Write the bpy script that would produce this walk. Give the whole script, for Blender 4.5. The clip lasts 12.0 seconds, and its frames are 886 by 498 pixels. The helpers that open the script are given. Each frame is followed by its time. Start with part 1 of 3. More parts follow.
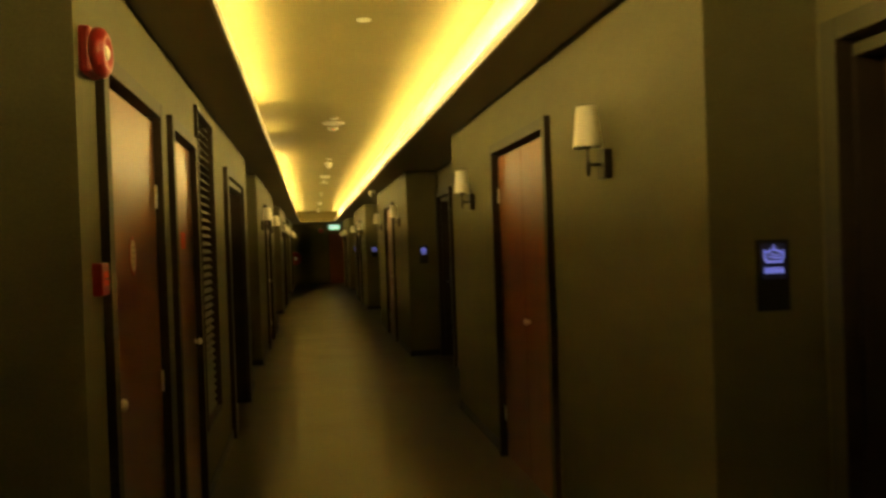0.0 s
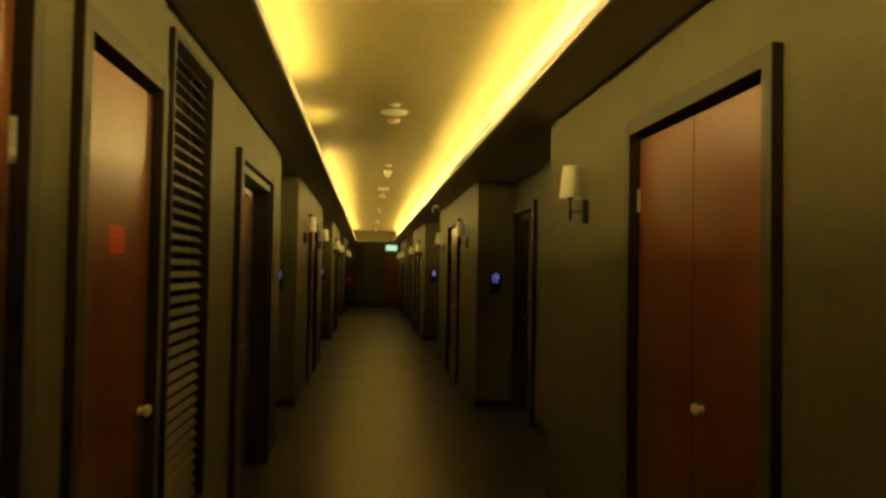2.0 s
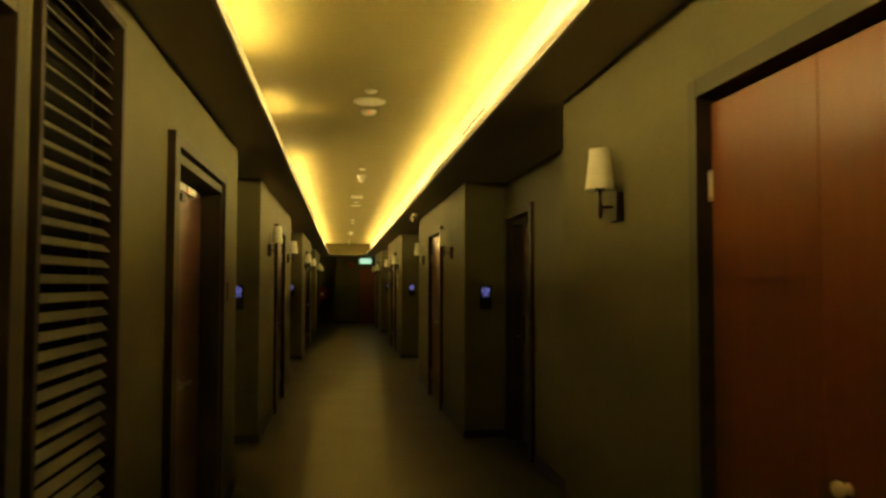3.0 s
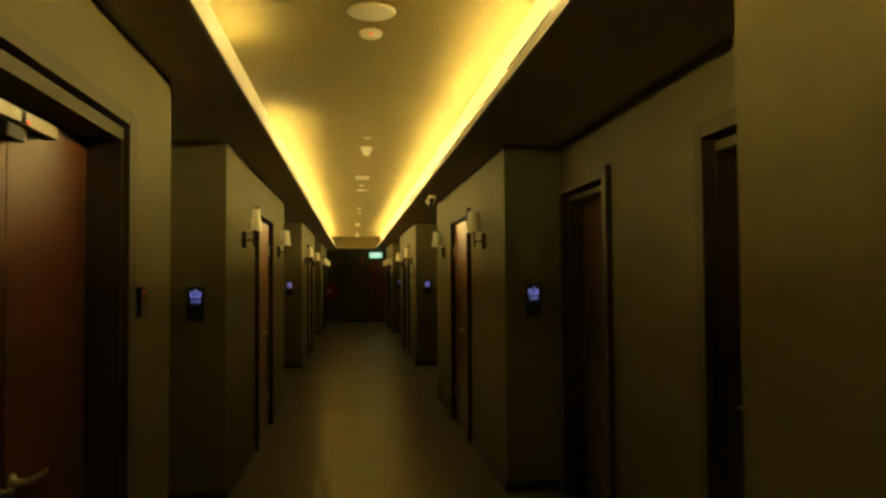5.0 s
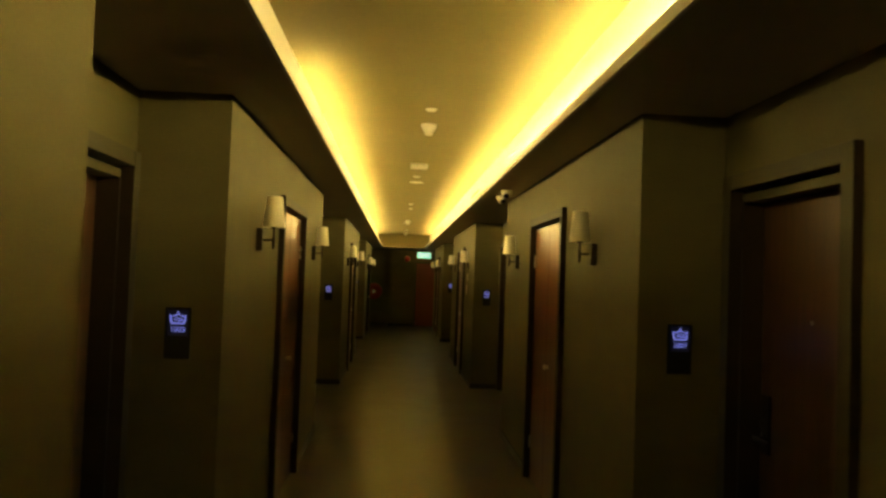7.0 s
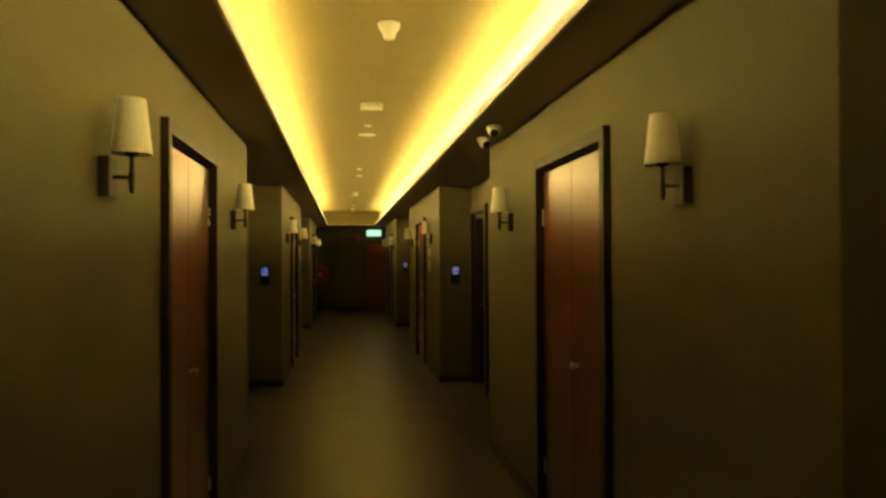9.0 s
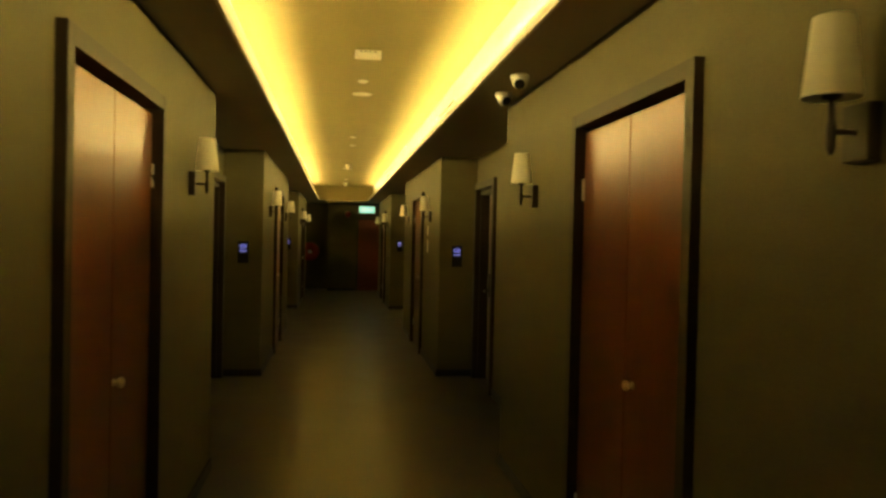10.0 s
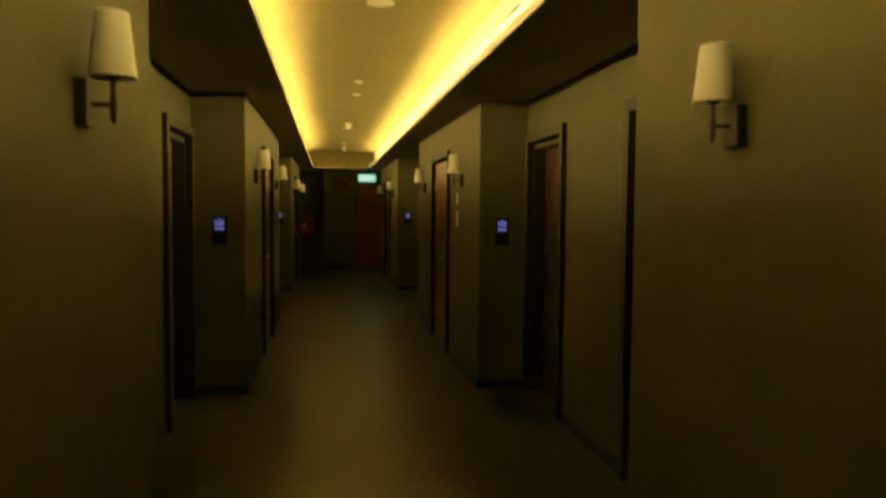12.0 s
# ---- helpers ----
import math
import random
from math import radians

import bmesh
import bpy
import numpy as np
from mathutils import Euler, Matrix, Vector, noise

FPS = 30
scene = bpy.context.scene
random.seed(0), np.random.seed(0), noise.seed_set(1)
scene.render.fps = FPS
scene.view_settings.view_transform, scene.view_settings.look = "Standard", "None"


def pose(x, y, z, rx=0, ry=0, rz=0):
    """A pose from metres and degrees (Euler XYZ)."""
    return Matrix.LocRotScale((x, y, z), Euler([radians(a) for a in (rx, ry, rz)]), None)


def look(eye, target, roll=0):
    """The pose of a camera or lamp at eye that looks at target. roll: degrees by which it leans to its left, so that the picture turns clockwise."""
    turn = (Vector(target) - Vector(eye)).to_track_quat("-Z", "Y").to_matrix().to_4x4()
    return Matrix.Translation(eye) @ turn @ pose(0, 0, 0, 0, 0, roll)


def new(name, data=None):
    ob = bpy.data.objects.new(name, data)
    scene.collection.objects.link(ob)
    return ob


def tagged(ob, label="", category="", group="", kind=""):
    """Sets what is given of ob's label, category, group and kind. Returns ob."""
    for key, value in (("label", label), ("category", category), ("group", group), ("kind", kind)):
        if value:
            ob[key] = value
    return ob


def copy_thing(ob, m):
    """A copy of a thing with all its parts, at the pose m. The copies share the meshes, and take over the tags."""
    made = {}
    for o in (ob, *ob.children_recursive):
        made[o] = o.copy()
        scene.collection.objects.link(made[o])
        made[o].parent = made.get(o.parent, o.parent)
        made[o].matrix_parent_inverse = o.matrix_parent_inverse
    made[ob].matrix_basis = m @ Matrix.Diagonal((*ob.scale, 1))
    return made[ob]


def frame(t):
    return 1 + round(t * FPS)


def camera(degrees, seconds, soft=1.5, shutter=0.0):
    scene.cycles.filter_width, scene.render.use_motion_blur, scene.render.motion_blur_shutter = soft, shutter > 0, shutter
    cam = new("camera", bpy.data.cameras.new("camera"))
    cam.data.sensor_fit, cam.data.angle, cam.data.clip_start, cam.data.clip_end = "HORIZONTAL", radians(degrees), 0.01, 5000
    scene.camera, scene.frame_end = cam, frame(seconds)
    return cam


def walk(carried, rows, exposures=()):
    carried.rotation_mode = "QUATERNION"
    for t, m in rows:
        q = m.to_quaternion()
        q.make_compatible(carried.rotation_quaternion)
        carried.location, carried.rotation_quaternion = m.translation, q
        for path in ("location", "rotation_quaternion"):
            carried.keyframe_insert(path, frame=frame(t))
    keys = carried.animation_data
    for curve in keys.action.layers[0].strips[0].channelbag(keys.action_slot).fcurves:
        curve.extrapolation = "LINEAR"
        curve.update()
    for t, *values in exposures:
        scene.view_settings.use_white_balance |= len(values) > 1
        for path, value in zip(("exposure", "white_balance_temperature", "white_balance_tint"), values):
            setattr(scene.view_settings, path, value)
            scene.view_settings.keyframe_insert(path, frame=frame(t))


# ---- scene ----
cam = camera(61.2, 12.0, soft=2.8, shutter=0.5)
PATH = [
    (0, (-0.33, -0.391, 1.475), (0.019, 1.578, 1.459), -2.0),
    (0.5, (-0.262, 0.05, 1.501), (-0.05, 2.039, 1.521), 0.1),
    (1, (-0.272, 0.478, 1.483), (-0.079, 2.469, 1.501), 1.0),
    (1.5, (-0.257, 0.919, 1.462), (-0.084, 2.912, 1.458), 0.3),
    (2, (-0.231, 1.386, 1.46), (-0.033, 3.375, 1.516), 1.0),
    (2.5, (-0.239, 1.837, 1.463), (0.073, 3.805, 1.627), 1.1),
    (3, (-0.229, 2.307, 1.465), (0.039, 4.287, 1.556), 0.1),
    (5, (-0.123, 4.193, 1.501), (0.115, 6.177, 1.576), -0.4),
    (5.5, (-0.133, 4.689, 1.534), (0.004, 6.682, 1.629), 0.3),
    (6, (-0.176, 5.126, 1.534), (-0.063, 7.123, 1.555), -0.1),
    (6.5, (-0.184, 5.505, 1.616), (-0.06, 7.502, 1.613), 1.2),
    (6.7, (-0.183, 5.674, 1.641), (-0.062, 7.67, 1.695), 1.9),
    (8.3, (-0.281, 7.032, 1.585), (-0.162, 9.027, 1.676), 2.3),
    (8.5, (-0.271, 7.227, 1.593), (-0.096, 9.218, 1.676), 1.4),
    (9, (-0.237, 7.731, 1.546), (0.026, 9.713, 1.568), -0.3),
    (9.5, (-0.221, 8.223, 1.546), (0.035, 10.206, 1.539), 1.4),
    (10, (-0.196, 8.701, 1.542), (0.087, 10.681, 1.511), 1.3),
    (10.5, (-0.144, 9.239, 1.555), (0.127, 11.221, 1.537), 0.6),
    (11, (-0.245, 9.752, 1.562), (0.029, 11.733, 1.552), 0.6),
    (11.5, (-0.302, 10.211, 1.569), (-0.051, 12.195, 1.564), 1.3),
    (12, (-0.318, 10.731, 1.529), (-0.015, 12.705, 1.42), 0.5),
]
walk(cam, [(t, look(eye, target, roll)) for t, eye, target, roll in PATH],
     exposures=[(0, 0.05), (1.5, -0.1), (3, -0.1), (5, -0.15), (6.5, -0.05), (8.5, 0.15), (9.5, 0.12), (10.5, -0.05), (12, -0.25)])

# ---- light: hidden warm strips in the ceiling coves are the only strong source ----
UP_STRENGTH, SIDE_STRENGTH = 235.0, 100.0
COVE_COLOUR = (1.0, 0.745, 0.235)
world = bpy.data.worlds.new("night_interior")
world.use_nodes = True
world.node_tree.nodes["Background"].inputs[0].default_value = (0, 0, 0, 1)
world.node_tree.nodes["Background"].inputs[1].default_value = 0.0
scene.world = world

# ---- plan, in metres: x across the corridor, y along it ----
XR, XL = 0.94, -0.98            # faces of the projecting walls
BR, BL = 1.345, -1.40           # back faces of the door recesses
SOFFIT, CEIL = 2.435, 2.83
LIP_R, LIP_L = 0.61, -0.665     # edges of the light cove
COVE_R, COVE_L = 0.755, -0.81   # upright backs of the cove
LIP_H = 0.048
Y0, Y_END, COVE_END = -4.2, 29.6, 28.3
PITCH = 7.54


# ---- materials ----
def mat(name):
    m = bpy.data.materials.new(name)
    m.use_nodes = True
    nt = m.node_tree
    return m, nt, nt.nodes["Principled BSDF"]


def add(nt, kind, **values):
    n = nt.nodes.new(kind)
    for key, value in values.items():
        n.inputs[key].default_value = value
    return n


def surface(name, a, b, scale=(1, 1, 1), coarse=1.5, fine=60.0, rough=0.6, rough_var=0.1, bump=0.1, dist=0.002,
            metal=0.0, spec=0.5, detail=6.0, mix_fine=0.35):
    """Two colours mixed by a broad and a fine noise, with matching relief and gloss."""
    m, nt, p = mat(name)
    co = add(nt, "ShaderNodeTexCoord")
    mp = add(nt, "ShaderNodeMapping", Scale=scale)
    nt.links.new(co.outputs["Object"], mp.inputs["Vector"])
    n1 = add(nt, "ShaderNodeTexNoise", Scale=coarse, Detail=detail, Roughness=0.6)
    n2 = add(nt, "ShaderNodeTexNoise", Scale=fine, Detail=4.0, Roughness=0.65)
    for n in (n1, n2):
        nt.links.new(mp.outputs[0], n.inputs["Vector"])
    mixf = nt.nodes.new("ShaderNodeMix")
    mixf.inputs[0].default_value = mix_fine
    nt.links.new(n1.outputs[0], mixf.inputs[2])
    nt.links.new(n2.outputs[0], mixf.inputs[3])
    ramp = nt.nodes.new("ShaderNodeValToRGB")
    ramp.color_ramp.elements[0].position, ramp.color_ramp.elements[1].position = 0.32, 0.68
    ramp.color_ramp.elements[0].color, ramp.color_ramp.elements[1].color = (*a, 1), (*b, 1)
    nt.links.new(mixf.outputs[0], ramp.inputs[0])
    nt.links.new(ramp.outputs[0], p.inputs["Base Color"])
    rr = add(nt, "ShaderNodeMapRange")
    rr.inputs[3].default_value, rr.inputs[4].default_value = rough - rough_var, rough + rough_var
    nt.links.new(n1.outputs[0], rr.inputs[0])
    nt.links.new(rr.outputs[0], p.inputs["Roughness"])
    bp = add(nt, "ShaderNodeBump", Strength=bump, Distance=dist)
    nt.links.new(n2.outputs[0], bp.inputs["Height"])
    nt.links.new(bp.outputs[0], p.inputs["Normal"])
    p.inputs["Metallic"].default_value = metal
    p.inputs["Specular IOR Level"].default_value = spec
    return m


def glowing(name, colour, strength):
    m, nt, p = mat(name)
    p.inputs["Base Color"].default_value = (*colour, 1)
    p.inputs["Emission Color"].default_value = (*colour, 1)
    p.inputs["Emission Strength"].default_value = strength
    return m


M_WALL = surface("woven_wallcovering", (0.088, 0.077, 0.033), (0.138, 0.121, 0.053), (1, 1, 2.2), 1.6, 95, 0.75, 0.08, 0.6, 0.002, spec=0.25, mix_fine=0.45)
M_SOFFIT = surface("soffit_paint", (0.40, 0.34, 0.25), (0.46, 0.39, 0.29), (1, 1, 1), 0.8, 70, 0.85, 0.05, 0.1, spec=0.2)
M_CEIL = surface("ceiling_paint", (0.200, 0.163, 0.060), (0.245, 0.200, 0.076), (1, 1, 1), 0.9, 40, 0.80, 0.06, 0.12, spec=0.12)
M_LIP = surface("cove_lip_paint", (0.66, 0.62, 0.52), (0.74, 0.70, 0.60), (1, 1, 1), 2.0, 50, 0.7, 0.05, 0.1)
M_FLOOR = surface("vinyl_floor", (0.070, 0.056, 0.026), (0.118, 0.095, 0.045), (1, 1, 1), 1.6, 38, 0.32, 0.10, 0.35, 0.001, spec=0.6, mix_fine=0.5)
M_BASE = surface("dark_skirting", (0.009, 0.007, 0.005), (0.015, 0.011, 0.008), (1, 1, 1), 4, 90, 0.5, 0.1, 0.1)
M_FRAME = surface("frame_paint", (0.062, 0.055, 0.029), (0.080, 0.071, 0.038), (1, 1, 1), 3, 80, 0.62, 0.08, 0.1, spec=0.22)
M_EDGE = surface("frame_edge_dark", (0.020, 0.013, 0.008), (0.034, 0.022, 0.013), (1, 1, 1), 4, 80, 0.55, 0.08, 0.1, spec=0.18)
M_LEAF = surface("red_brown_veneer", (0.132, 0.039, 0.006), (0.166, 0.051, 0.008), (9, 9, 0.7), 2.2, 26, 0.30, 0.008, 0.012, 0.0004, spec=0.27, mix_fine=0.5)
M_ROOM = surface("dark_striped_veneer", (0.045, 0.020, 0.009), (0.12, 0.055, 0.025), (12, 12, 0.4), 2.0, 14, 0.36, 0.08, 0.08, 0.001, mix_fine=0.5)
M_STEEL = surface("brushed_steel", (0.55, 0.53, 0.48), (0.66, 0.64, 0.58), (1, 1, 1), 8, 140, 0.28, 0.06, 0.05, metal=1.0)
M_BRONZE = surface("dark_bronze", (0.030, 0.022, 0.016), (0.050, 0.036, 0.024), (1, 1, 1), 9, 120, 0.42, 0.08, 0.06, metal=0.6)
M_SHADE = surface("linen_shade", (0.66, 0.62, 0.50), (0.76, 0.72, 0.60), (1, 1, 3), 6, 160, 0.85, 0.05, 0.35, 0.001, spec=0.2)
M_LOUVRE = surface("louvre_paint", (0.074, 0.066, 0.038), (0.096, 0.086, 0.050), (1, 1, 1), 5, 90, 0.55, 0.08, 0.1, spec=0.3)
M_PLASTIC = surface("white_plastic", (0.66, 0.64, 0.58), (0.74, 0.72, 0.66), (1, 1, 1), 8, 120, 0.42, 0.05, 0.03)
M_BLACK = surface("black_plastic", (0.010, 0.010, 0.011), (0.016, 0.016, 0.017), (1, 1, 1), 6, 120, 0.42, 0.05, 0.02, spec=0.12)
M_RED = surface("red_plastic", (0.25, 0.011, 0.007), (0.31, 0.016, 0.010), (1, 1, 1), 7, 120, 0.32, 0.06, 0.04)
# near-black colour carries the shade of openings that have no modelled depth
M_VOID = surface("cavity_shade", (0.006, 0.005, 0.004), (0.010, 0.009, 0.007), (1, 1, 1), 4, 60, 0.9, 0.05, 0.1, spec=0.05)
M_DEVICE = surface("aged_cream_plastic", (0.58, 0.54, 0.42), (0.66, 0.62, 0.50), (1, 1, 1), 8, 120, 0.5, 0.05, 0.03)
M_PAPER = surface("printed_paper", (0.62, 0.60, 0.52), (0.70, 0.68, 0.60), (1, 1, 1), 14, 160, 0.7, 0.05, 0.03)
M_INK = surface("grey_print", (0.14, 0.13, 0.12), (0.20, 0.19, 0.17), (1, 1, 1), 14, 160, 0.7, 0.05, 0.03)
M_ENDDOOR = surface("red_painted_door", (0.15, 0.030, 0.012), (0.20, 0.042, 0.016), (3, 3, 1), 2.0, 40, 0.45, 0.08, 0.06)
M_LEAF_DARK = surface("dark_red_veneer", (0.075, 0.023, 0.009), (0.105, 0.034, 0.012), (9, 9, 0.7), 2.2, 26, 0.38, 0.02, 0.03, 0.0006, spec=0.3, mix_fine=0.5)
M_SATIN = surface("satin_aluminium", (0.24, 0.23, 0.20), (0.30, 0.29, 0.26), (1, 1, 1), 8, 140, 0.45, 0.06, 0.05, metal=0.7)
M_CHROME = surface("satin_nickel", (0.80, 0.76, 0.66), (0.88, 0.84, 0.74), (1, 1, 1), 8, 140, 0.42, 0.04, 0.02, metal=0.55)
M_LABEL = surface("orange_red_sticker", (0.66, 0.080, 0.022), (0.74, 0.100, 0.028), (1, 1, 1), 14, 160, 0.6, 0.05, 0.03)
M_STRIP = glowing("warm_led_up", COVE_COLOUR, UP_STRENGTH)
# added glow that brightens the upper walls from inside the cove
M_STRIP_SIDE = glowing("added_side_light", COVE_COLOUR, SIDE_STRENGTH)
M_BLUE = glowing("blue_display", (0.26, 0.29, 1.0), 0.60)
M_DIM = glowing("dim_blue_display", (0.006, 0.006, 0.03), 0.15)
M_EXIT = glowing("exit_sign_glow", (0.42, 0.95, 0.68), 0.85)
M_EXITW = glowing("exit_sign_white", (0.75, 1.0, 0.88), 1.0)
M_REDLED = glowing("red_indicator", (1.0, 0.02, 0.01), 1.0)


# ---- mesh helpers ----
def box(bm, x0, x1, y0, y1, z0, z1, mi=0, bevel=0.0):
    vs = [bm.verts.new((x, y, z)) for x in (x0, x1) for y in (y0, y1) for z in (z0, z1)]
    fs = [bm.faces.new([vs[i] for i in q]) for q in
          ((0, 1, 3, 2), (4, 6, 7, 5), (0, 4, 5, 1), (2, 3, 7, 6), (0, 2, 6, 4), (1, 5, 7, 3))]
    for f in fs:
        f.material_index = mi
    if bevel:
        es = list({e for f in fs for e in f.edges})
        r = bmesh.ops.bevel(bm, geom=es, offset=bevel, segments=2, affect="EDGES", profile=0.5, clamp_overlap=True)
        for f in r["faces"]:
            f.material_index = mi
    return fs


def lathe(bm, profile, seg=24, m=None, mi=0):
    """Turn (radius, height) pairs round the z axis; m places the result."""
    m = m or Matrix()
    rings = []
    for r, z in profile:
        if r < 1e-6:
            rings.append([bm.verts.new(m @ Vector((0, 0, z)))])
        else:
            rings.append([bm.verts.new(m @ Vector((r * math.cos(2 * math.pi * i / seg), r * math.sin(2 * math.pi * i / seg), z)))
                          for i in range(seg)])
    for a, b in zip(rings, rings[1:]):
        for i in range(seg):
            j = (i + 1) % seg
            q = [a[i % len(a)], a[j % len(a)], b[j % len(b)], b[i % len(b)]]
            q = list(dict.fromkeys(q))
            if len(q) > 2:
                f = bm.faces.new(q)
                f.material_index, f.smooth = mi, True


def mesh(name, bm, mats, parent=None, m=None):
    bmesh.ops.recalc_face_normals(bm, faces=bm.faces)
    me = bpy.data.meshes.new(name)
    bm.to_mesh(me)
    bm.free()
    for k in mats:
        me.materials.append(k)
    ob = new(name, me)
    if parent:
        ob.parent = parent
    if m is not None:
        ob.matrix_basis = m
    return ob


def one_box(name, dims, material, parent=None, bevel=0.0, m=None):
    bm = bmesh.new()
    box(bm, *dims, 0, bevel)
    return mesh(name, bm, [material], parent, m)


OUT = pose(0, 0, 0, -90, 0, 0)   # turns the z axis of a lathe to +y, out of the wall


def on_right(y, z=0.0, x=XR):
    return pose(x, y, z, 0, 0, 90)


def on_left(y, z=0.0, x=XL):
    return pose(x, y, z, 0, 0, -90)


def facing_back(x, y, z=0.0):
    return pose(x, y, z, 0, 0, 180)


# ---- the structure ----
def structure(ob, label, category):
    return tagged(ob, label, category, kind="structure")


def wall_run(name, x0, x1, y0, y1, openings, label):
    """An upright slab along y with door openings (ya, yb, z0, z1) right through it."""
    bm = bmesh.new()
    at = y0
    for ya, yb, za, zb in sorted(openings):
        box(bm, x0, x1, at, ya, 0, SOFFIT)
        box(bm, x0, x1, ya, yb, zb, SOFFIT)
        if za > 0:
            box(bm, x0, x1, ya, yb, 0, za)
        at = yb
    box(bm, x0, x1, at, y1, 0, SOFFIT)
    return structure(mesh(name, bm, [M_WALL]), label, "wall")


A_BEG, A_END_R, A_END_L = 1.84, 6.155, 7.85
blocks_r = [(A_BEG + PITCH * k, A_END_R + PITCH * k) for k in range(3)] + [(24.5, 28.9)]
blocks_l = [(1.92, A_END_L), (9.41, 13.70), (16.96, 21.2), (24.5, 28.5)]
closets_r = [4.025 + PITCH * k - 0.02 * min(k, 1) for k in range(4)]
closets_l = [11.54, 19.10, 26.60]
CW, CH = 1.235, 2.13            # closet door frames

one_floor = one_box("floor", (-3.2, 3.2, Y0 - 0.2, 32.4, -0.12, 0.0), M_FLOOR)
structure(one_floor, "olive brown smooth vinyl corridor floor with soft sheen", "floor")


def closet_hole(c):
    return (c - CW / 2 + 0.03, c + CW / 2 - 0.03, 0.0, CH - 0.03)


names = "abcd"
L1, L2, L3 = (2.13, 3.115), (3.34, 4.135), (5.66, 7.18)
LOUVRE = (4.225, 4.935, 0.40, 2.345)
for k, (ya, yb) in enumerate(blocks_r):
    wall_run("wall_east_%d" % (k + 1), XR, BR, ya, yb, [closet_hole(closets_r[k])],
             "projecting corridor wall covered in grey-green woven wallcovering")
for k, (ya, yb) in enumerate(blocks_l):
    if k == 0:
        holes = [(a + 0.03, b - 0.03, 0.0, CH - 0.03) for a, b in (L1, L2, L3)] + [(LOUVRE[0] + 0.01, LOUVRE[1] - 0.01, LOUVRE[2] + 0.01, LOUVRE[3] - 0.01)]
    else:
        holes = [closet_hole(closets_l[k - 1])]
    wall_run("wall_west_%d" % (k + 1), BL, XL, ya, yb, holes, "projecting corridor wall covered in grey-green woven wallcovering")

RW, RH = 1.0, 2.14              # bedroom door frames
rooms_r, rooms_l = [], []
for k in range(-1, 3):
    ya, yb = A_END_R + PITCH * k, A_BEG + PITCH * (k + 1)
    rooms_r += [ya + 0.55, yb - 0.56]
rooms_l = [-0.85, 1.36, 8.87, 14.25, 16.42, 21.75, 23.95]


def room_hole(c):
    return (c - RW / 2 + 0.03, c + RW / 2 - 0.03, 0.0, RH - 0.03)


wall_run("wall_east_back", BR, BR + 0.25, Y0, 31.4, [room_hole(c) for c in rooms_r], "recessed corridor wall covered in grey-green woven wallcovering")
wall_run("wall_west_back", BL - 0.25, BL, Y0, 28.5, [room_hole(c) for c in rooms_l], "recessed corridor wall covered in grey-green woven wallcovering")
structure(one_box("wall_south", (BL - 0.25, BR + 0.25, Y0 - 0.2, Y0, 0, CEIL), M_WALL), "plain wall closing the corridor behind", "wall")

# the far end: a projecting pier, a lower dark passage to the west, a fire door to the east
bm = bmesh.new()
box(bm, -0.42, 0.36, Y_END, Y_END + 0.3, 0, SOFFIT)
box(bm, 0.36, 1.30, Y_END, Y_END + 0.3, 2.04, SOFFIT)
box(bm, 1.30, BR + 0.0, Y_END, Y_END + 0.3, 0, SOFFIT)
structure(mesh("wall_north", bm, [M_WALL]), "dim end wall with a pier beside the fire door", "wall")
structure(one_box("wall_north_west", (-2.6, -0.42, 30.35, 30.6, 0, SOFFIT), M_WALL), "dark end wall set back beside the pier", "wall")
structure(one_box("wall_passage_end", (-2.8, -2.6, 28.25, 30.6, 0, SOFFIT), M_WALL), "dark side passage wall at the corridor's end", "wall")
structure(one_box("wall_passage_south", (-2.6, BL - 0.25, 28.25, 28.5, 0, SOFFIT), M_WALL), "dark side passage wall at the corridor's end", "wall")

# ceilings
bm = bmesh.new()
box(bm, LIP_R, BR + 0.3, Y0, 31.4, SOFFIT, SOFFIT + 0.016)
structure(mesh("ceiling_soffit_east", bm, [M_SOFFIT]), "lowered dark painted ceiling soffit along the doors", "ceiling")
bm = bmesh.new()
box(bm, BL - 0.3, LIP_L, Y0, 31.4, SOFFIT, SOFFIT + 0.016)
box(bm, -3.0, BL - 0.3, 28.2, 31.4, SOFFIT, SOFFIT + 0.016)
structure(mesh("ceiling_soffit_west", bm, [M_SOFFIT]), "lowered dark painted ceiling soffit along the doors", "ceiling")
structure(one_box("ceiling_soffit_north", (LIP_L, LIP_R, COVE_END, 31.4, SOFFIT, SOFFIT + 0.016), M_SOFFIT), "lowered ceiling at the corridor's end", "ceiling")
structure(one_box("ceiling", (COVE_L - 0.1, COVE_R + 0.1, Y0, COVE_END + 0.35, CEIL, CEIL + 0.1), M_CEIL), "raised cream painted ceiling between two light coves", "ceiling")
bm = bmesh.new()
top = SOFFIT + LIP_H
box(bm, LIP_R - 0.003, LIP_R + 0.014, Y0, COVE_END, SOFFIT - 0.003, top, 0, 0.002)
structure(mesh("trim_cove_lip_east", bm, [M_LIP]), "narrow cream lip hiding the cove lighting", "trim")
bm = bmesh.new()
box(bm, LIP_L - 0.014, LIP_L + 0.003, Y0, COVE_END, SOFFIT - 0.003, top, 0, 0.002)
structure(mesh("trim_cove_lip_west", bm, [M_LIP]), "narrow cream lip hiding the cove lighting", "trim")
bm = bmesh.new()
box(bm, LIP_L + 0.004, LIP_R - 0.004, COVE_END - 0.014, COVE_END + 0.003, SOFFIT - 0.003, SOFFIT + 0.10, 0, 0.002)
